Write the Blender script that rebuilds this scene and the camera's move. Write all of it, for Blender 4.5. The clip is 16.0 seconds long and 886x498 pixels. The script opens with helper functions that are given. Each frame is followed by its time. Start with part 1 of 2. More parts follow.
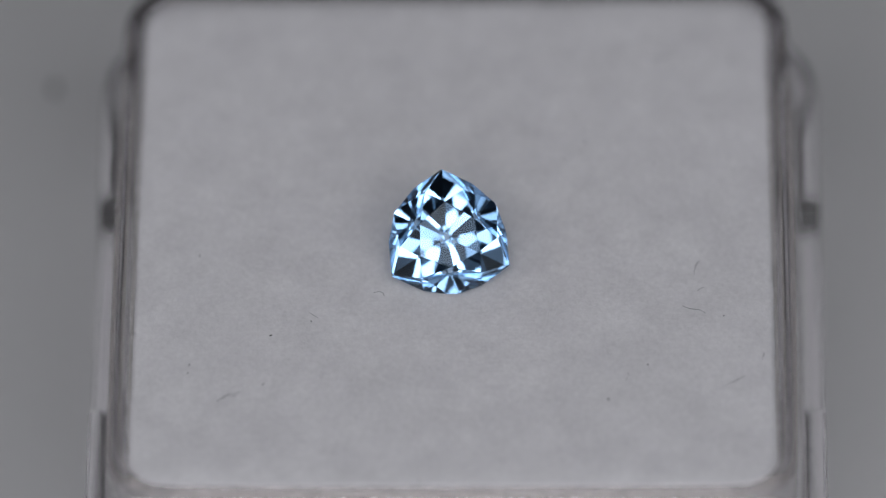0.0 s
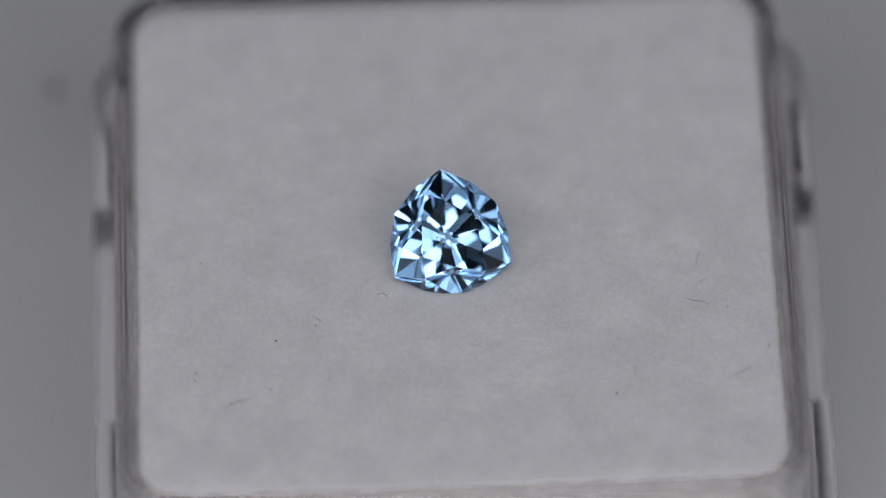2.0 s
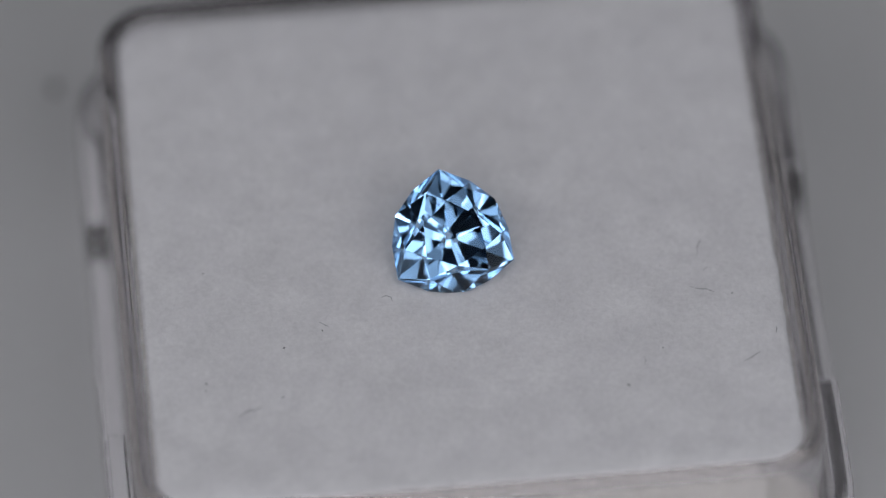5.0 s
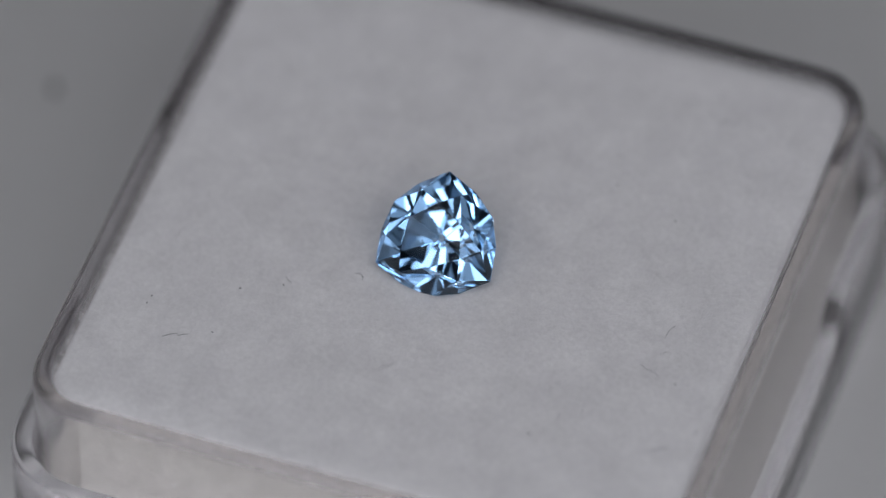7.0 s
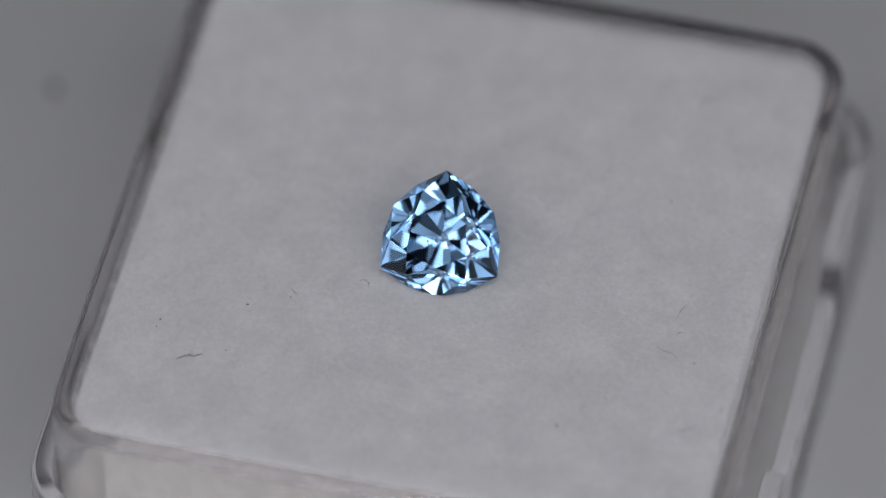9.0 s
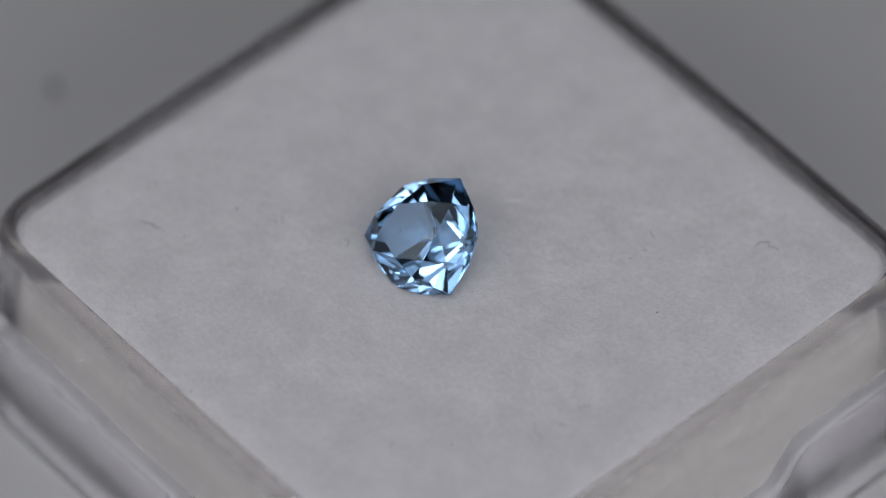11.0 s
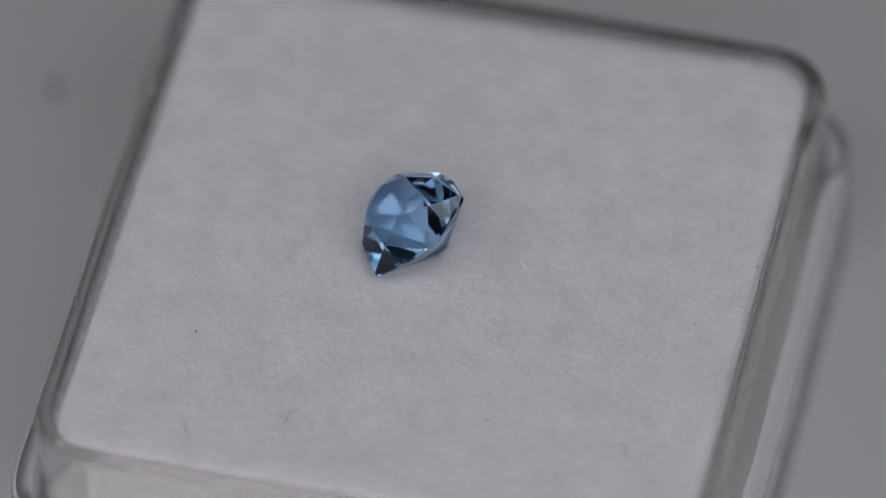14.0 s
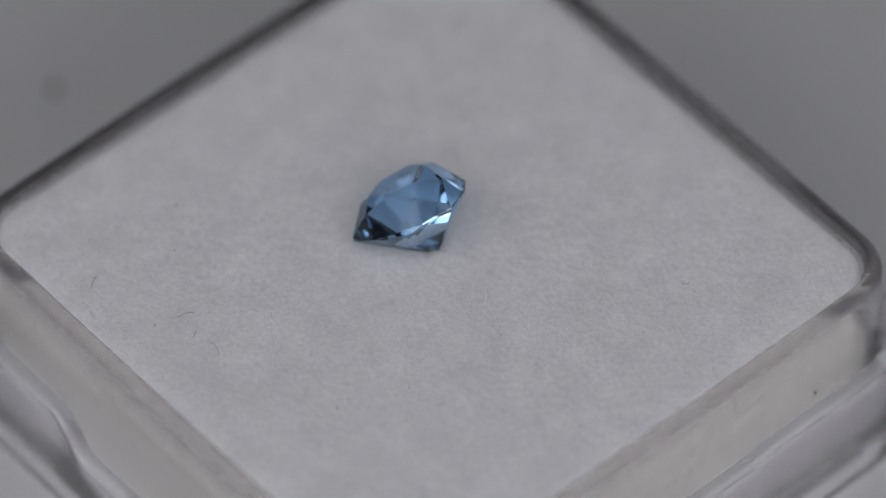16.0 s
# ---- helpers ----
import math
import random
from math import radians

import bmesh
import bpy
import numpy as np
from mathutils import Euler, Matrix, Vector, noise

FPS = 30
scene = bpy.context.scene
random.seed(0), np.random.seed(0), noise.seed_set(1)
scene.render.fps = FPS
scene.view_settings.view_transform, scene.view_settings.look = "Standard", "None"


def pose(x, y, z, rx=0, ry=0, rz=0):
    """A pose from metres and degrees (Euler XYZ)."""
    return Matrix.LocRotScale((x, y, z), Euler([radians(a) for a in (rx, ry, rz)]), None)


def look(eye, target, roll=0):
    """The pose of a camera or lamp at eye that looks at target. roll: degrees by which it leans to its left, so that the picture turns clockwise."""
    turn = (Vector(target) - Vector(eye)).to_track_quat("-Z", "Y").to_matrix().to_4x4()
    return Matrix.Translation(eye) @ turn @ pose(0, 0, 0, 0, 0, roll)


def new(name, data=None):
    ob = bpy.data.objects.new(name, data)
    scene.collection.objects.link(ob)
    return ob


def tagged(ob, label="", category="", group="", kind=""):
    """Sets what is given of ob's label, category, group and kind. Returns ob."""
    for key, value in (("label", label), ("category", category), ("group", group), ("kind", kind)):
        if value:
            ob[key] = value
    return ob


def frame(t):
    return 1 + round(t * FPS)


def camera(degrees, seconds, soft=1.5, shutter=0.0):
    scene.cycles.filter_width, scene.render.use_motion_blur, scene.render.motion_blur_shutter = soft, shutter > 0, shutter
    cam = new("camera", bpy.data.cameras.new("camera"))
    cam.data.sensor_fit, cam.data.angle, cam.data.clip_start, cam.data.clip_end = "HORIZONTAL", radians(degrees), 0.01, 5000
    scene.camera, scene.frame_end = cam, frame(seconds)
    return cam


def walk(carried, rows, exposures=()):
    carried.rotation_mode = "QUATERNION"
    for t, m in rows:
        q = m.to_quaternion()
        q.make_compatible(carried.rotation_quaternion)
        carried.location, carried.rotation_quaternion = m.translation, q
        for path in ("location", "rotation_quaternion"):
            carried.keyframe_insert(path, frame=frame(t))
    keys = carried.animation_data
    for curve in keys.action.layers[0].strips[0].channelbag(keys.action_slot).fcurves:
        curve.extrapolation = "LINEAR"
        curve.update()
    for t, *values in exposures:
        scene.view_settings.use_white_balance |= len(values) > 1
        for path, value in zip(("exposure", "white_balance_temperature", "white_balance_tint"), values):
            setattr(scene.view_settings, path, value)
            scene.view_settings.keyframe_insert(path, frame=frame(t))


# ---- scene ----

MM = 0.001
RIM = 0.0142                      # height of the box rim over the table

cam = camera(6.509, 16.0, soft=1.0)
cam.data.dof.use_dof = True
cam.data.dof.focus_distance = 0.4474
cam.data.dof.aperture_fstop = 12.5
EYE = pose(0.000275, -0.291869, 0.343602 + RIM, 40.2329, 0.6905, -0.8161)
walk(cam, [(0.0, EYE), (16.0, EYE)])

# turntable angle, clockwise degrees seen from above
TURNS = [(0, 1.28), (0.82, 16.82), (1.95, -2.0), (3.06, 17.6), (4.68, -10.7), (6.63, 26.9),
         (8.2, -0.3), (9.2, 17.93), (11.4, 56.7), (12.5, 76.07), (13.5, 94.5), (14.5, 113.2), (15.5, 131.2), (16.0, 140.0)]
BOX_X, BOX_Y = 0.943, 0.161       # box centre off the turning axis, mm


def angle_at(t):
    for (t0, a0), (t1, a1) in zip(TURNS, TURNS[1:]):
        if t <= t1:
            return a0 + (a1 - a0) * (t - t0) / (t1 - t0)
    return TURNS[-1][1]


def times():
    ts = {round(i * 0.1, 3) for i in range(161)} | {t for t, a in TURNS}
    return sorted(ts)


# ---- light ----
world = bpy.data.worlds.new("world")
scene.world = world
world.use_nodes = True
world.node_tree.nodes["Background"].inputs[0].default_value = (0.55, 0.57, 0.6, 1)
world.node_tree.nodes["Background"].inputs[1].default_value = 0.12


def panel_lamp(name, at, to, size_x, size_y, watts, colour):
    data = bpy.data.lights.new(name, "AREA")
    data.shape, data.size, data.size_y, data.energy, data.color = "RECTANGLE", size_x, size_y, watts, colour
    # strength falls off from a bright middle to the edges, to grade the facets
    data.use_nodes = True
    nt = data.node_tree
    geo = nt.nodes.new("ShaderNodeNewGeometry")
    off = nt.nodes.new("ShaderNodeVectorMath")
    off.operation = "DISTANCE"
    off.inputs[1].default_value = (0.5, 0.5, 0.0)
    nt.links.new(geo.outputs["Parametric"], off.inputs[0])
    fall = nt.nodes.new("ShaderNodeMapRange")
    fall.interpolation_type = "SMOOTHSTEP"
    fall.inputs["From Min"].default_value, fall.inputs["From Max"].default_value = 0.05, 0.62
    fall.inputs["To Min"].default_value, fall.inputs["To Max"].default_value = 2.0, 0.25
    nt.links.new(off.outputs["Value"], fall.inputs["Value"])
    nt.links.new(fall.outputs[0], nt.nodes["Emission"].inputs["Strength"])
    ob = new(name, data)
    ob.matrix_world = look(at, to)
    return ob


LAMP = (0.94, 0.95, 1.0)
# unseen fill, added: a soft panel behind the lens, small ones in two rings round it, and the big panels beside and
# above
AIM = Vector((0.0, 0.0, RIM))
panel_lamp("lens_fill", EYE @ Vector((0, 0, 0.03)), AIM, 0.10, 0.10, 0.06, LAMP)
for count, radius, size, watts in ((6, 0.15, 0.078, 0.068), (8, 0.28, 0.12, 0.066)):
    for i in range(count):
        a = radians(360 * i / count + 30)
        at = EYE @ Vector((radius * math.cos(a), radius * math.sin(a), -0.04))
        panel_lamp("ring_fill", at, AIM, size, size, watts, LAMP)
panel_lamp("overhead_fill", (0.0, -0.12, 0.60), (0, 0, 0.01), 0.42, 0.30, 0.25, LAMP)
panel_lamp("side_fill", (-0.40, -0.10, 0.36), (0, 0, 0.01), 0.26, 0.26, 0.20, LAMP)
panel_lamp("side_fill", (0.30, -0.24, 0.28), (0, 0, 0.01), 0.26, 0.26, 0.17, LAMP)
scene.view_settings.exposure = 0.0


# ---- materials ----
def material(name):
    m = bpy.data.materials.new(name)
    m.use_nodes = True
    nt = m.node_tree
    nt.nodes.clear()
    out = nt.nodes.new("ShaderNodeOutputMaterial")
    return m, nt, out


def node(nt, kind, **values):
    n = nt.nodes.new(kind)
    for k, v in values.items():
        n.inputs[k.replace("_", " ")].default_value = v
    return n


def mottled(name, dark, light, scale_big, scale_fine, rough, bump_strength, bump_distance, sheen=0.0, stretch=(1, 1, 1)):
    """A matt surface whose colour and relief vary at two scales (in 1/metre)."""
    m, nt, out = material(name)
    co = nt.nodes.new("ShaderNodeTexCoord")
    mp = node(nt, "ShaderNodeMapping")
    mp.inputs["Scale"].default_value = stretch
    nt.links.new(co.outputs["Object"], mp.inputs["Vector"])
    big = node(nt, "ShaderNodeTexNoise", Scale=scale_big, Detail=5.0, Roughness=0.6)
    fine = node(nt, "ShaderNodeTexNoise", Scale=scale_fine, Detail=4.0, Roughness=0.65)
    for n in (big, fine):
        nt.links.new(mp.outputs[0], n.inputs["Vector"])
    mix = node(nt, "ShaderNodeMath")
    mix.operation = "MULTIPLY_ADD"
    nt.links.new(fine.outputs["Fac"], mix.inputs[0])
    mix.inputs[1].default_value = 0.5
    half = node(nt, "ShaderNodeMath")
    half.operation = "MULTIPLY"
    half.inputs[1].default_value = 0.5
    nt.links.new(big.outputs["Fac"], half.inputs[0])
    nt.links.new(half.outputs[0], mix.inputs[2])
    ramp = nt.nodes.new("ShaderNodeValToRGB")
    ramp.color_ramp.elements[0].position, ramp.color_ramp.elements[1].position = 0.3, 0.7
    ramp.color_ramp.elements[0].color, ramp.color_ramp.elements[1].color = (*dark, 1), (*light, 1)
    nt.links.new(mix.outputs[0], ramp.inputs[0])
    bump = node(nt, "ShaderNodeBump", Strength=bump_strength, Distance=bump_distance)
    nt.links.new(mix.outputs[0], bump.inputs["Height"])
    b = node(nt, "ShaderNodeBsdfPrincipled", Roughness=rough, Sheen_Weight=sheen)
    nt.links.new(ramp.outputs[0], b.inputs["Base Color"])
    nt.links.new(bump.outputs[0], b.inputs["Normal"])
    nt.links.new(b.outputs[0], out.inputs[0])
    return m


def clear_plastic(name, colour, ior, rough):
    """Clear moulded plastic with faint rub marks in its gloss."""
    m, nt, out = material(name)
    co = nt.nodes.new("ShaderNodeTexCoord")
    n = node(nt, "ShaderNodeTexNoise", Scale=900.0, Detail=4.0)
    nt.links.new(co.outputs["Object"], n.inputs["Vector"])
    r = node(nt, "ShaderNodeMapRange")
    r.inputs["To Min"].default_value, r.inputs["To Max"].default_value = rough * 0.85, rough * 1.15
    nt.links.new(n.outputs["Fac"], r.inputs["Value"])
    wave = node(nt, "ShaderNodeTexNoise", Scale=250.0, Detail=1.0)
    nt.links.new(co.outputs["Object"], wave.inputs["Vector"])
    bump = node(nt, "ShaderNodeBump", Strength=0.08, Distance=0.0001)
    nt.links.new(wave.outputs["Fac"], bump.inputs["Height"])
    b = node(nt, "ShaderNodeBsdfGlass", Color=(*colour, 1), IOR=ior)
    nt.links.new(r.outputs[0], b.inputs["Roughness"])
    nt.links.new(bump.outputs[0], b.inputs["Normal"])
    nt.links.new(b.outputs[0], out.inputs[0])
    return m


def gem_material():
    m, nt, out = material("blue_topaz")
    b = node(nt, "ShaderNodeBsdfGlass", Color=(0.76, 0.885, 1.0, 1), IOR=1.68, Roughness=0.0)
    nt.links.new(b.outputs[0], out.inputs[0])
    return m


FELT = mottled("white_felt", (0.66, 0.65, 0.667), (0.87, 0.86, 0.878), 420.0, 3600.0, 0.95, 0.6, 0.00018, 0.3)
FOAM = mottled("beige_foam", (0.51, 0.497, 0.462), (0.75, 0.73, 0.685), 1600.0, 5000.0, 0.9, 0.7, 0.0002)
FIBRE = mottled("felt_fibre", (0.7, 0.69, 0.71), (0.8, 0.79, 0.81), 900.0, 9000.0, 0.9, 0.1, 0.00005, 0.3)
TABLE = mottled("table_sheet", (0.5, 0.5, 0.5), (0.54, 0.54, 0.54), 30.0, 2500.0, 0.6, 0.1, 0.0001)
WALL = mottled("grey_paint", (0.46, 0.465, 0.475), (0.52, 0.525, 0.535), 3.0, 60.0, 0.8, 0.2, 0.001)
FROSTED = clear_plastic("rubbed_clear_plastic", (0.975, 0.968, 0.975), 1.5, 0.16)
PLASTIC = clear_plastic("clear_plastic", (0.988, 0.98, 0.988), 1.5, 0.17)
DUST = mottled("dark_dust", (0.03, 0.03, 0.035), (0.10, 0.095, 0.1), 4000.0, 20000.0, 0.8, 0.2, 0.00002)
LINT = mottled("grey_lint", (0.22, 0.22, 0.23), (0.34, 0.34, 0.35), 4000.0, 20000.0, 0.8, 0.2, 0.00002)
PALE = mottled("pale_lint", (0.93, 0.93, 0.94), (0.97, 0.97, 0.98), 4000.0, 20000.0, 0.3, 0.05, 0.00001, 1.0)
GEM = gem_material()


# ---- building ----
def mesh_ob(name, bm, mat, smooth=False):
    me = bpy.data.meshes.new(name)
    bm.normal_update()
    bm.to_mesh(me)
    bm.free()
    me.materials.append(mat)
    for p in me.polygons:
        p.use_smooth = smooth
    return new(name, me)


def part(name, bm, mat, parent, label="", smooth=False):
    ob = mesh_ob(name, bm, mat, smooth)
    ob.parent = parent
    return tagged(ob, label)


def slab(lo, hi):
    bm = bmesh.new()
    bmesh.ops.create_cube(bm, size=1)
    for v in bm.verts:
        v.co = Vector([lo[i] if v.co[i] < 0 else hi[i] for i in range(3)])
    return bm


# ---- the place ----
tagged(mesh_ob("ground", slab((-1.5, -1.5, -0.02), (1.5, 1.5, 0.0)), TABLE), "pale grey matt table surface under the box", "table surface", kind="structure")
# unseen walls and ceiling, added; their grey sets the fill in the dark facets
for nm, lo, hi in (("wall_north", (-1.5, 1.5, -0.02), (1.5, 1.6, 1.8)), ("wall_south", (-1.5, -1.6, -0.02), (1.5, -1.5, 1.8)),
                   ("wall_east", (1.5, -1.6, -0.02), (1.6, 1.6, 1.8)), ("wall_west", (-1.6, -1.6, -0.02), (-1.5, 1.6, 1.8)),
                   ("ceiling", (-1.6, -1.6, 1.8), (1.6, 1.6, 1.9))):
    tagged(mesh_ob(nm, slab(lo, hi), WALL), "plain grey unseen surface added to close the room", "wall", kind="structure")


def square_path(half, radius, straight):
    """Points (x, y, nx, ny) round a rounded square, anticlockwise; straight: places along each side, in mm from its middle."""
    pts = []
    for k in range(4):
        c, s = [(1, 0), (0, 1), (-1, 0), (0, -1)][k]
        for u in straight:                      # side whose outward normal is (c, s)
            pts.append((c * half - s * u, s * half + c * u, c, s, k, u))
        for i in range(1, 12):
            a = radians(90 * k + 90 * i / 12)
            m = half - radius
            cx = (m if k in (0, 3) else -m)
            cy = (m if k in (0, 1) else -m)
            pts.append((cx + radius * math.cos(a), cy + radius * math.sin(a), math.cos(a), math.sin(a), -1, 0))
    return pts


def sweep(half, radius, straight, profile, lift=None, bulge=0.0):
    """A closed profile of (inset, z) in mm carried round a rounded square; lift(side, u, z) changes heights along a side."""
    bm = bmesh.new()
    rings = []
    for x, y, nx, ny, k, u in square_path(half, radius, straight):
        b = bulge * (1 - (u / half) ** 2) if k >= 0 else 0
        ring = []
        for d, z in profile:
            zz = lift(k, u, z) if lift else z
            ring.append(bm.verts.new(((x - nx * (d - b)) * MM, (y - ny * (d - b)) * MM, zz * MM)))
        rings.append(ring)
    n = len(profile)
    for a, b in zip(rings, rings[1:] + rings[:1]):
        for i in range(n):
            bm.faces.new((a[i], b[i], b[(i + 1) % n], a[(i + 1) % n]))
    bmesh.ops.recalc_face_normals(bm, faces=bm.faces)
    return bm


def rim_profile(inset0, thick, bottom, top):
    """Wall cross section with a flat top and rounded edges."""
    pts = [(inset0, bottom)]
    for r, centre, start in ((0.5, inset0 + 0.5, 180), (0.4, inset0 + thick - 0.4, 90)):
        for i in range(6):
            a = radians(start - 90 * i / 5)
            pts.append((centre + r * math.cos(a), top - r + r * math.sin(a)))
    pts.append((inset0 + thick, bottom))
    return pts


Z = RIM / MM                        # rim height in mm
gem_box = new("gem_box")
tagged(gem_box, "clear hard plastic square gem box with rounded corners", "box")

tray_bm = sweep(19.6, 3.4, [-15.9, -10, -5, 0, 5, 10, 15.9], rim_profile(0.0, 1.12, 1.3, Z), bulge=0.12)
tray = part("tray", tray_bm, PLASTIC, gem_box, "clear plastic upper wall with rounded rim", True)
tray.visible_shadow = False


def notch(k, u, z):
    """The ledge of the lower box drops in the middle of each side."""
    if k < 0 or z < 5.0:
        return z
    deep = 2.6 if k in (0, 2) else 0.35
    e = min(1.0, max(0.0, (8.9 - abs(u)) / 3.0))
    return z - deep * e * e * (3 - 2 * e)


LEDGE = Z - 5.9
base_bm = sweep(21.25, 4.9, [-16, -12, -8.9, -8.3, -7.7, -7.1, -6.5, -5.9, -3, 0, 3, 5.9, 6.5, 7.1, 7.7, 8.3, 8.9, 12, 16],
                [(0.25, 0.05), (0.0, 0.3), (0.0, LEDGE - 0.4), (0.03, LEDGE - 0.247), (0.117, LEDGE - 0.117), (0.247, LEDGE - 0.03), (0.4, LEDGE), (1.1, LEDGE), (1.24, LEDGE - 0.06), (1.3, LEDGE - 0.2), (1.3, 1.1), (1.3, 0.05)], notch, 0.1)
base = part("base", base_bm, FROSTED, gem_box, "clear plastic lower shell with thumb notches", True)
base.data.set_sharp_from_angle(angle=radians(35))
base.location.x = 0.15 * MM
base.visible_shadow = False
floor_bm = slab((-19.3 * MM, -19.3 * MM, 0.1 * MM), (19.3 * MM, 19.3 * MM, 1.1 * MM))
bmesh.ops.bevel(floor_bm, geom=[e for e in floor_bm.edges if abs(e.verts[0].co.z - e.verts[1].co.z) > 0.0005], offset=3.0 * MM, segments=8, affect="EDGES")
bottom = part("bottom_plate", floor_bm, PLASTIC, gem_box)
bottom.visible_shadow = False


# ---- the gemstone ----
R = 3.92                             # girdle radius at the tips, mm
PAVILION, CROWN, GIRDLE = 3.15, 1.82, 0.27


def gem_mesh():
    """Trillion cut, ground plane by plane out of a block: girdle, table, crown and pavilion facets."""
    bm = bmesh.new()
    bmesh.ops.create_cube(bm, size=24.0)

    def at(radius, degrees, z):
        a = radians(degrees)
        return Vector((R * radius * math.cos(a), R * radius * math.sin(a), z))

    def grind(co, no):
        cut = bmesh.ops.bisect_plane(bm, geom=bm.verts[:] + bm.edges[:] + bm.faces[:], dist=1e-5, plane_co=co, plane_no=no, clear_outer=True)
        edges = [e for e in cut["geom_cut"] if isinstance(e, bmesh.types.BMEdge)]
        if len(edges) > 2:
            bmesh.ops.edgenet_fill(bm, edges=edges)

    def through_three(p, q, r):
        no = (q - p).cross(r - p).normalized()
        if no.dot((p + q + r) / 3 + Vector((0, 0, 0.3))) < 0:
            no = -no
        grind(p, no)

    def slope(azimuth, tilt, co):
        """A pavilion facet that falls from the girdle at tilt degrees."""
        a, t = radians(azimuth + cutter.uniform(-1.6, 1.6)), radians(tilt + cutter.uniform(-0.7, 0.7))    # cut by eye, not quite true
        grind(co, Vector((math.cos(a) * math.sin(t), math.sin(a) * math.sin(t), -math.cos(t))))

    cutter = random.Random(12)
    high = 0.70 * CROWN                  # height of the points where star, kite and tip facets meet
    for k in range(3):
        tip = 90 + 120 * k
        g = [at(0.86, tip - 60, 0), at(0.868, tip - 30, 0), at(1.0, tip, 0), at(0.868, tip + 30, 0), at(0.86, tip + 60, 0)]
        for p, q in zip(g, g[1:]):
            through_three(p, q, p + Vector((0, 0, -1)))
        through_three(at(0.51, tip, CROWN), at(0.72, tip + 22.8, high), at(0.72, tip - 22.8, high))
        through_three(at(0.457, tip + 60, CROWN), at(0.72, tip + 22.8, high), at(0.72, tip + 97.2, high))
        for d in (1, -1):
            ring = at(0.72, tip + 22.8 * d, high)
            through_three(at(0.51, tip, CROWN), at(0.457, tip + 60 * d, CROWN), ring)
            through_three(ring, at(1.0, tip, 0), at(0.868, tip + 30 * d, -0.1))
            through_three(ring, at(0.86, tip + 60 * d, 0), at(0.868, tip + 30 * d, -0.1))
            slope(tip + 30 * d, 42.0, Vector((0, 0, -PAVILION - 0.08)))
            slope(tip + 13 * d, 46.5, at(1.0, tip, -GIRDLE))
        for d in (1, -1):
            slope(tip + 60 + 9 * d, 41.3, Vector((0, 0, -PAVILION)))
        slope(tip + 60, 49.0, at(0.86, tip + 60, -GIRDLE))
    grind(Vector((0, 0, CROWN)), Vector((0, 0, 1)))
    bmesh.ops.remove_doubles(bm, verts=bm.verts, dist=0.004)
    bmesh.ops.recalc_face_normals(bm, faces=bm.faces)
    for v in bm.verts:
        v.co *= MM
    return bm


gemstone = mesh_ob("gemstone", gem_mesh(), GEM)
tagged(gemstone, "faceted sky-blue trillion-cut stone leaning on its pavilion on white felt", "gemstone")
# it lies on its pavilion, slightly sunk in the nap, the table leaning to one side of the box
GEM_POSE = pose(-0.36 * MM, -1.685 * MM, RIM + 1.56 * MM, 38.75, -1.3, 5.74)


FACETS = []                         # planes of the stone as it lies, mm: normal and distance
for p in gemstone.data.polygons:
    no = GEM_POSE.to_3x3() @ p.normal
    FACETS.append((no, no.dot(GEM_POSE @ p.center) / MM))


def under_gem(x, y):
    """Height of the stone's underside over a place, mm, or None beside it."""
    low = max((d - no.x * x - no.y * y) / no.z for no, d in FACETS if no.z < -1e-4)
    high = min((d - no.x * x - no.y * y) / no.z for no, d in FACETS if no.z > 1e-4)
    return low if low < high else None


PAD_TOP = Z - 0.42
HALF, CORNER = 18.42, 2.4           # outline of the pad, mm


def uneven(x, y):
    """Height of the felt surface over its mean, mm, from a place in mm."""
    v = Vector((x * 0.22, y * 0.22, 3.1))
    w = Vector((x * 1.7, y * 1.7, 9.2))
    h = 0.07 * noise.noise(v) + 0.035 * noise.noise(w)
    ax, ay = max(0.0, abs(x) - HALF + CORNER), max(0.0, abs(y) - HALF + CORNER)
    inside = CORNER - math.hypot(ax, ay)        # the cut edge sags in a soft shoulder
    if inside < 1.3:
        h -= 0.2 * (1 - max(0.0, inside) / 1.3) ** 2
    if abs(x) < 5.5 and abs(y) < 7.5:           # the stone presses the felt down
        low = under_gem(x, y)
        if low is not None:
            h = min(h, low - 0.04 - PAD_TOP)
    return h


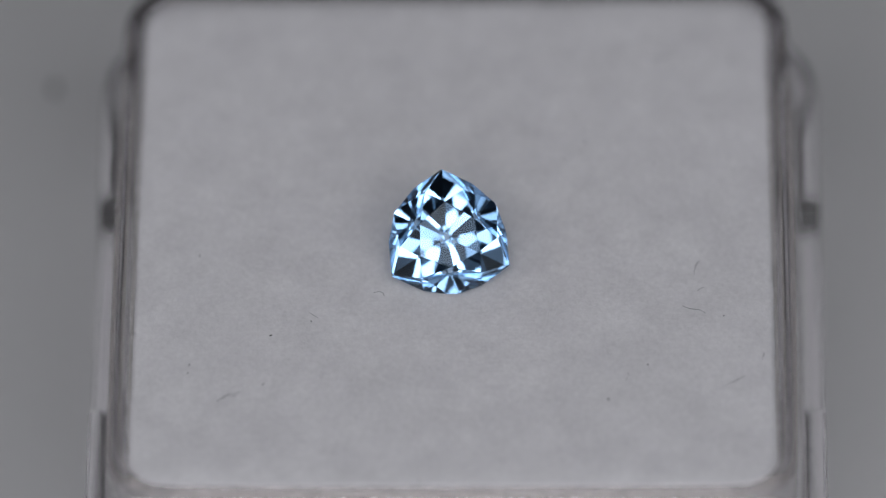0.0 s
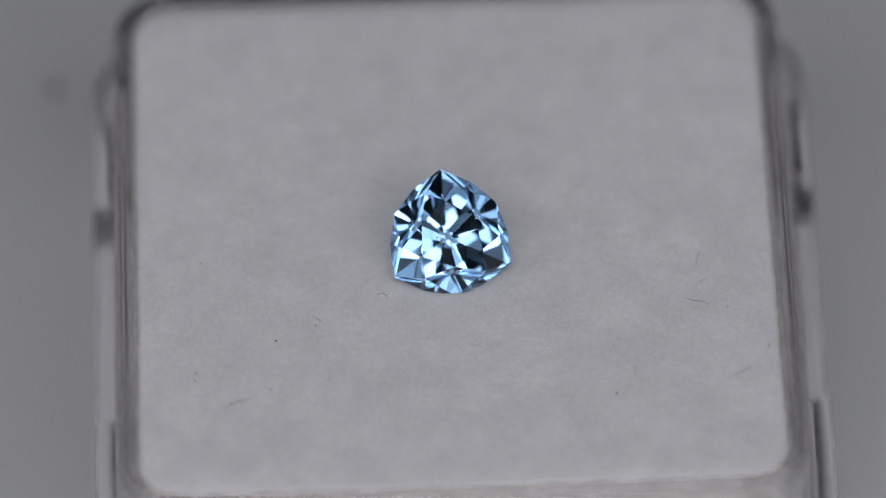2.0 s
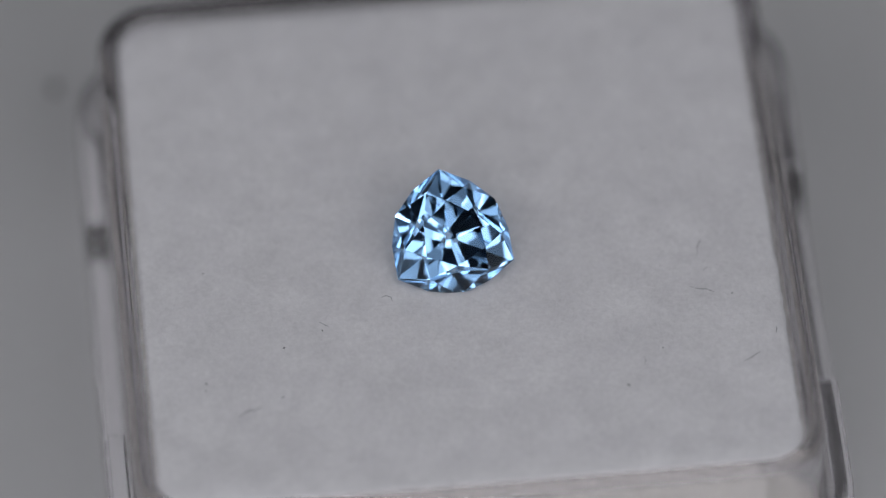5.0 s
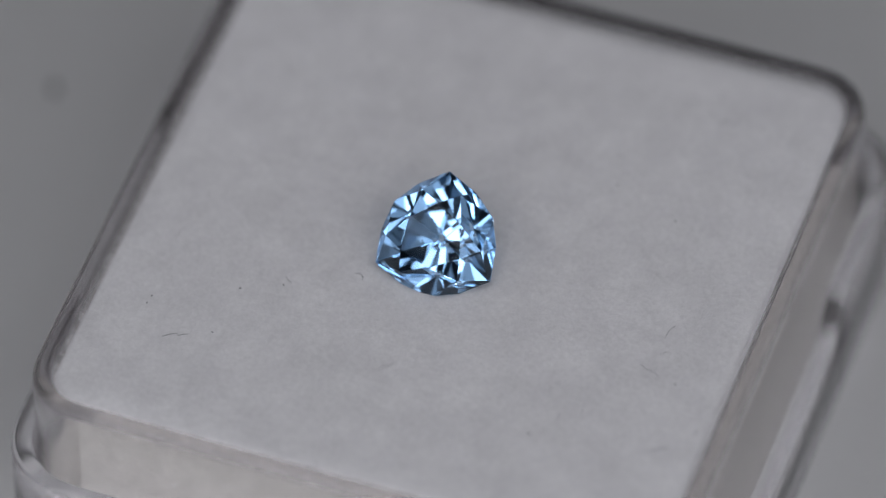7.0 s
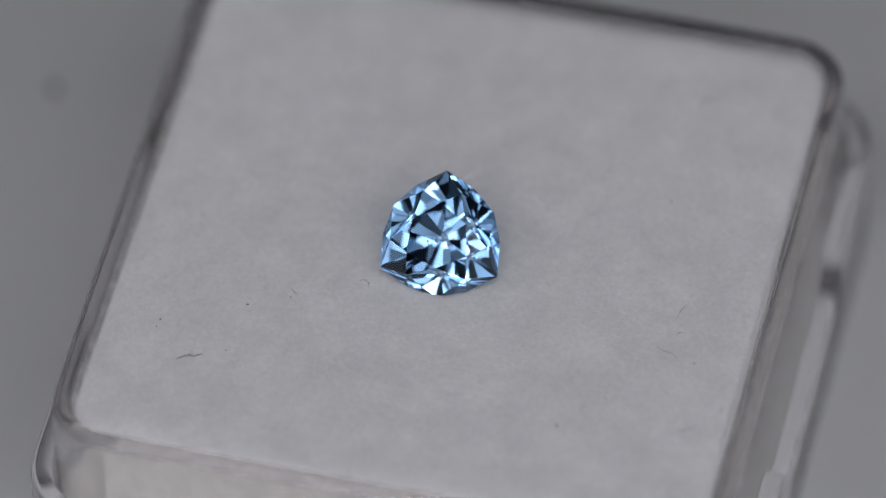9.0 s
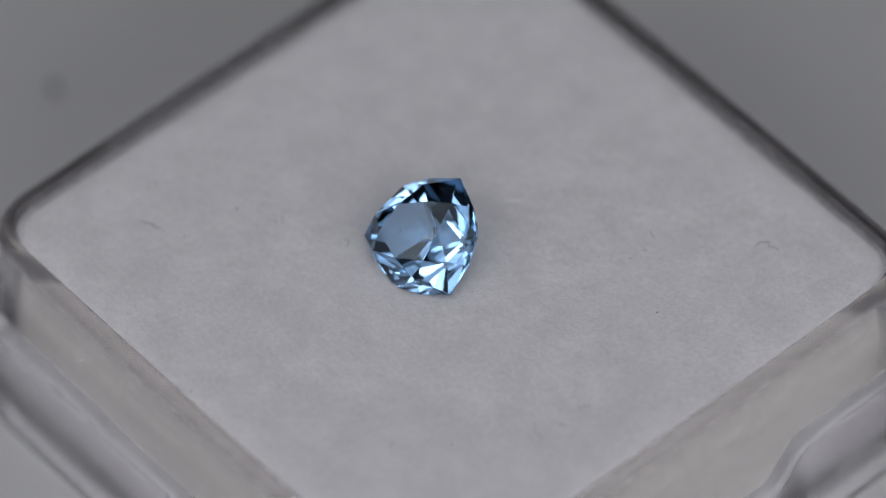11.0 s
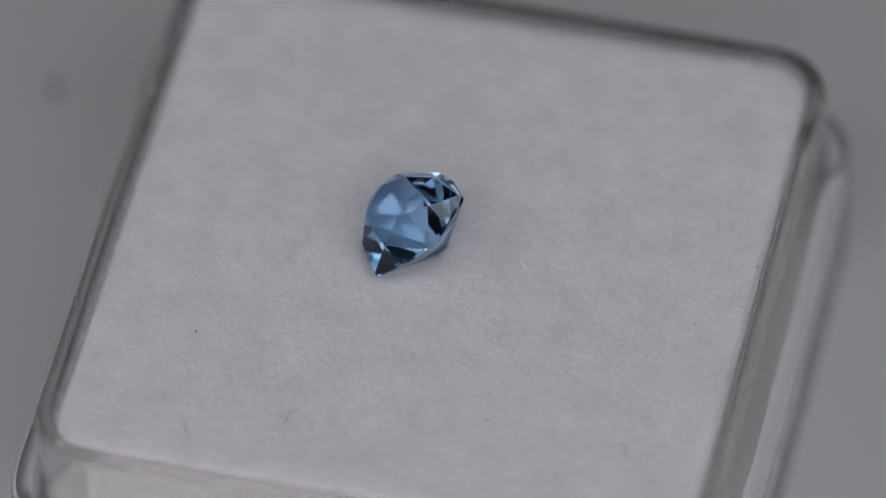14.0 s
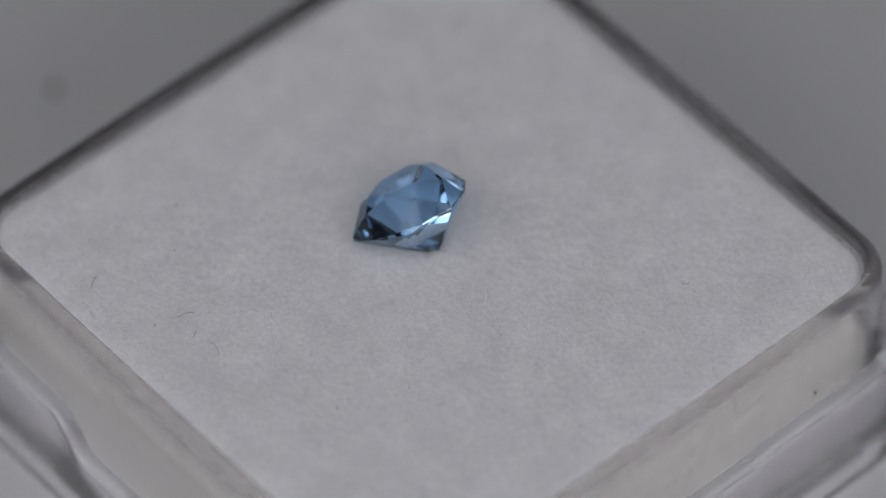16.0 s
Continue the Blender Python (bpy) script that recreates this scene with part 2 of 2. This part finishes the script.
def pad_mesh():
    """The felt block: rings from its middle outwards, a rounded frayed edge, straight sides."""
    bm = bmesh.new()
    outline = [(x, y, nx, ny) for x, y, nx, ny, k, u in square_path(HALF, CORNER, [i * 0.5 for i in range(-32, 33)])]
    steps = [i / 56 for i in range(1, 56)] + [0.99]
    rings = []
    for f in steps:
        rings.append([bm.verts.new((x * f * MM, y * f * MM, (PAD_TOP + uneven(x * f, y * f)) * MM)) for x, y, nx, ny in outline])
    for inset, drop in ((0.06, 0.05), (0.0, 0.2), (-0.02, 0.75), (-0.02, 0.9)):
        ring = []
        for x, y, nx, ny in outline:
            j = 0.10 * noise.noise(Vector((x * 1.9, y * 1.9, drop))) * (1 if drop < 0.5 else 0.3)
            d = inset + 0.06 + j
            ring.append(bm.verts.new(((x - nx * d) * MM, (y - ny * d) * MM, (PAD_TOP - drop + uneven(x, y)) * MM)))
        rings.append(ring)
    centre = bm.verts.new((0, 0, (PAD_TOP + uneven(0, 0)) * MM))
    n = len(outline)
    for i in range(n):
        bm.faces.new((centre, rings[0][i], rings[0][(i + 1) % n]))
    for a, b in zip(rings, rings[1:]):
        for i in range(n):
            bm.faces.new((a[i], b[i], b[(i + 1) % n], a[(i + 1) % n]))
    bm.faces.new(list(reversed(rings[-1])))
    bmesh.ops.recalc_face_normals(bm, faces=bm.faces)
    return bm


felt_pad = mesh_ob("felt_pad", pad_mesh(), FELT, True)
tagged(felt_pad, "white felt-topped foam pad with slightly frayed edges filling the box", "pad")
foam_bm = slab((-18.38 * MM, -18.38 * MM, 1.15 * MM), (18.38 * MM, 18.38 * MM, (PAD_TOP - 0.92) * MM))
bmesh.ops.bevel(foam_bm, geom=[e for e in foam_bm.edges if abs(e.verts[0].co.z - e.verts[1].co.z) > 0.0005], offset=CORNER * MM, segments=10, affect="EDGES")
part("foam_block", foam_bm, FOAM, felt_pad, "beige foam block under the felt")


def nap():
    """Loose fibres of the felt: thin tapered strips, most of them flat, more along the edges."""
    rnd = random.Random(4)
    verts, faces = [], []

    def strip(x, y, z, heading, rise, length, width, curl):
        start = len(verts)
        for i in range(4):
            f = i / 3
            w = width * (1 - 0.75 * f)
            a = heading + curl * f
            cx, cy, cz = x + math.cos(a) * length * f, y + math.sin(a) * length * f, z + rise * f
            px, py = -math.sin(a) * w / 2, math.cos(a) * w / 2
            verts.append(((cx + px) * MM, (cy + py) * MM, cz * MM))
            verts.append(((cx - px) * MM, (cy - py) * MM, (cz + 0.004) * MM))
        for i in range(3):
            k = start + 2 * i
            faces.append((k, k + 1, k + 3, k + 2))
    for i in range(22000):
        x, y = rnd.uniform(-18, 18), rnd.uniform(-18, 18)
        if under_gem(x, y) is not None:
            continue
        tuft = noise.noise(Vector((x * 0.55, y * 0.55, 5.0)))       # fibres gather in tufts that lie one way
        if rnd.random() > 0.55 + 1.1 * tuft:
            continue
        lie = 1.2 + 1.3 * noise.noise(Vector((x * 0.16, y * 0.16, 1.0)))
        strip(x, y, PAD_TOP + uneven(x, y) - 0.01, rnd.gauss(lie, 0.45), rnd.uniform(0.02, 0.13), rnd.uniform(0.25, 0.9), rnd.uniform(0.02, 0.045), rnd.uniform(-0.8, 0.8))
    edge = square_path(HALF, CORNER, [i * 0.5 for i in range(-32, 33)])
    for i in range(2200):
        x, y, nx, ny, k, u = rnd.choice(edge)
        x, y = x + rnd.uniform(-0.3, 0.3) * -ny, y + rnd.uniform(-0.3, 0.3) * nx
        x, y = x - nx * rnd.uniform(0.1, 0.5), y - ny * rnd.uniform(0.1, 0.5)
        strip(x, y, PAD_TOP + uneven(x, y) - 0.03, math.atan2(ny, nx) + rnd.gauss(0, 0.7), rnd.uniform(-0.05, 0.2), rnd.uniform(0.2, 0.6), rnd.uniform(0.02, 0.04), rnd.uniform(-0.9, 0.9))
    me = bpy.data.meshes.new("fibre_nap")
    me.from_pydata(verts, [], faces)
    me.materials.append(FIBRE)
    ob = new("fibre_nap", me)
    ob.parent = felt_pad
    tagged(ob, "short loose white felt fibres", kind="stuff")


nap()


# ---- dust and lint on the felt ----
def speck(x, y, size, seed):
    bm = bmesh.new()
    bmesh.ops.create_icosphere(bm, subdivisions=2, radius=size * MM)
    rnd = random.Random(seed)
    for v in bm.verts:
        q = v.co.normalized() * 1.7 + Vector((seed, 0, 0))
        v.co *= 1 + 0.5 * noise.noise(q)
        v.co.x *= 2.0
        v.co.z *= 0.6
    bm.transform(Matrix.Rotation(rnd.uniform(0, 3.1), 4, "Z"))
    return bm


def fibre(points, radius):
    """A round thread through places (x, y, z) in mm about its own middle."""
    bm = bmesh.new()
    rings = []
    for i, p in enumerate(points):
        a = Vector(points[max(i - 1, 0)])
        b = Vector(points[min(i + 1, len(points) - 1)])
        along = (b - a).normalized()
        side = along.cross(Vector((0, 0, 1))).normalized()
        up = side.cross(along)
        r = radius * (0.5 if i in (0, len(points) - 1) else 1)
        rings.append([bm.verts.new((Vector(p) + r * (math.cos(t) * side + math.sin(t) * up)) * MM) for t in [j * math.pi / 3 for j in range(6)]])
    for a, b in zip(rings, rings[1:]):
        for j in range(6):
            bm.faces.new((a[j], a[(j + 1) % 6], b[(j + 1) % 6], b[j]))
    bm.faces.new(rings[0])
    bm.faces.new(rings[-1])
    bmesh.ops.recalc_face_normals(bm, faces=bm.faces)
    return bm


riders = []                         # things that turn with the box: object and its pose about the box centre


def ride(ob, m):
    riders.append((ob, m))


SPECKS = [(-10.47, -7.4, 0.07), (8.84, -12.15, 0.075), (7.52, 7.15, 0.06), (-14.7, -1.4, 0.05), (-8.18, -6.34, 0.05),
          (-1.81, -18.1, 0.07), (11.1, -9.6, 0.05), (6.3, 5.9, 0.04),
          (-3.0, 18.3, 0.07), (2.1, 15.7, 0.045), (0.2, 18.0, 0.05), (11.6, 5.6, 0.06), (15.5, -6.0, 0.05), (1.1, 7.7, 0.045),
          (-10.81, -10.99, 0.06), (-15.08, -9.57, 0.055), (-15.17, -10.16, 0.05)]
for i, (x, y, size) in enumerate(SPECKS):
    size *= 0.6
    ob = mesh_ob("dust_speck", speck(x, y, size, i + 1), DUST, True)
    tagged(ob, "tiny dark dust speck on the white felt", "dust", "dust on the felt")
    ride(ob, pose(x * MM, y * MM, (PAD_TOP + uneven(x, y) + size * 0.3) * MM))

# specks that cling to the upright plastic walls: x, y, height over the rim, size
for i, (x, y, z, size) in enumerate([(-12.55, 19.66, -5.62, 0.09), (19.66, -6.54, -4.07, 0.05), (19.66, -2.31, -6.0, 0.05), (-9.96, -19.66, -3.84, 0.06)]):
    ob = mesh_ob("dust_speck", speck(0, 0, size, i + 60), DUST if i < 3 else PALE, True)
    tagged(ob, "tiny dust speck clinging to the clear plastic wall", "dust", "dust on the plastic")
    ride(ob, pose(x * MM, y * MM, RIM + z * MM))

# specks on the stone's table, in its own space
for i, (x, y, size) in enumerate([(-0.56, -0.27, 0.035), (-0.51, -0.43, 0.025), (-0.77, -0.04, 0.03), (-0.62, -0.5, 0.02), (0.92, 0.0, 0.03)]):
    ob = mesh_ob("dust_speck", speck(0, 0, size, i + 80), DUST, True)
    tagged(ob, "minute dark dust speck on the gemstone's table facet", "dust", "dust on the gemstone")
    ride(ob, GEM_POSE @ pose(x * MM, y * MM, (CROWN + size * 0.4) * MM))

LINTS = [(-12.75, -11.9, [(-0.7, -0.35, 0), (-0.35, -0.1, 0.05), (0.0, 0.12, 0.08), (0.2, 0.0, 0.05), (0.45, 0.2, 0.05), (0.7, 0.35, 0)], 0.02, LINT, "thin grey wavy lint fibre on the felt"),
         (12.2, 13.5, [(-0.5, -0.3, 0), (-0.45, 0.1, 0.1), (-0.1, 0.35, 0.15), (0.15, 0.1, 0.1), (0.25, 0.35, 0.05), (0.6, 0.5, 0)], 0.02, LINT, "curled grey lint hair on the felt"),
         (-0.1, 5.0, [(-0.45, -0.35, 0.05), (-0.1, -0.05, 0.07), (0.4, 0.4, 0.09)], 0.065, PALE, "short straight pale fibre on the felt"),
         (-4.3, -4.35, [(-0.3, 0.15, 0), (0.0, 0.2, 0.06), (0.25, 0.05, 0.05), (0.3, -0.2, 0)], 0.02, LINT, "short curved grey lint fibre beside the gemstone"),
         (-9.48, 11.76, [(-0.2, 0.1, 0), (0.0, 0.2, 0.06), (0.2, 0.0, 0.05), (0.1, -0.2, 0)], 0.022, LINT, "short curled dark lint fibre on the felt"),
         (16.1, -10.8, [(0.5, 0.3, 0), (0.2, 0.1, 0.06), (-0.05, -0.1, 0.08), (-0.48, -0.29, 0)], 0.02, LINT, "straight dark lint fibre near the edge"),
         (17.7, -8.9, [(-0.05, -0.27, 0), (0.05, 0.0, 0.05), (0.03, 0.26, 0)], 0.018, LINT, "short grey lint fibre beside the rim"),
         (13.8, -5.5, [(0.66, -0.27, 0), (0.3, -0.05, 0.05), (-0.2, 0.0, 0.06), (-0.66, 0.27, 0)], 0.017, LINT, "long thin grey lint fibre on the felt"),
         (14.2, -4.0, [(0.21, 0.15, 0), (0.0, 0.05, 0.04), (-0.21, -0.15, 0)], 0.015, LINT, "short faint grey lint fibre on the felt"),
         (14.0, -2.35, [(-0.15, -0.54, 0), (-0.1, 0.0, 0.05), (0.15, 0.54, 0)], 0.016, LINT, "thin grey lint fibre on the felt"),
         (9.97, -10.49, [(-0.1, -0.3, 0), (0.05, 0.0, 0.05), (0.0, 0.3, 0)], 0.014, LINT, "faint short grey lint fibre on the felt"),
         (7.0, 9.3, [(-0.3, 0.15, 0), (0.0, 0.0, 0.05), (0.3, -0.1, 0)], 0.017, LINT, "short straight grey lint fibre on the felt"),
         (7.7, 8.1, [(-0.25, -0.1, 0), (0.0, 0.1, 0.05), (0.2, 0.0, 0.02)], 0.017, LINT, "short bent grey lint fibre on the felt"),
         (-8.0, -6.0, [(-0.3, 0.3, 0), (0.0, 0.0, 0.05), (0.2, -0.1, 0.02)], 0.017, LINT, "short bent grey lint fibre on the felt")]
for x, y, pts, radius, mat, label in LINTS:
    ob = mesh_ob("lint_fibre", fibre(pts, radius), mat, True)
    tagged(ob, label, "lint", "lint on the felt")
    ride(ob, pose(x * MM, y * MM, (PAD_TOP + uneven(x, y) + 0.02) * MM))

# stand-in for dust on the camera sensor, laid on the table
sensor_spot = mesh_ob("dust_speck", speck(0, 0, 0.27, 40), DUST, True)
tagged(sensor_spot, "small dark stand-in on the table for a spot of sensor dust", "dust")
sensor_spot.location = (-23.33 * MM, 24.32 * MM, 0.1 * MM)

ride(gem_box, pose(0, 0, 0))
ride(felt_pad, pose(0, 0, 0))
ride(gemstone, GEM_POSE)


def motions():
    """All that stands on the turntable turns about its axis together."""
    for ob, m in riders:
        walk(ob, [(t, pose(0, 0, 0, 0, 0, -angle_at(t)) @ pose(BOX_X * MM, BOX_Y * MM, 0) @ m) for t in times()])


motions()
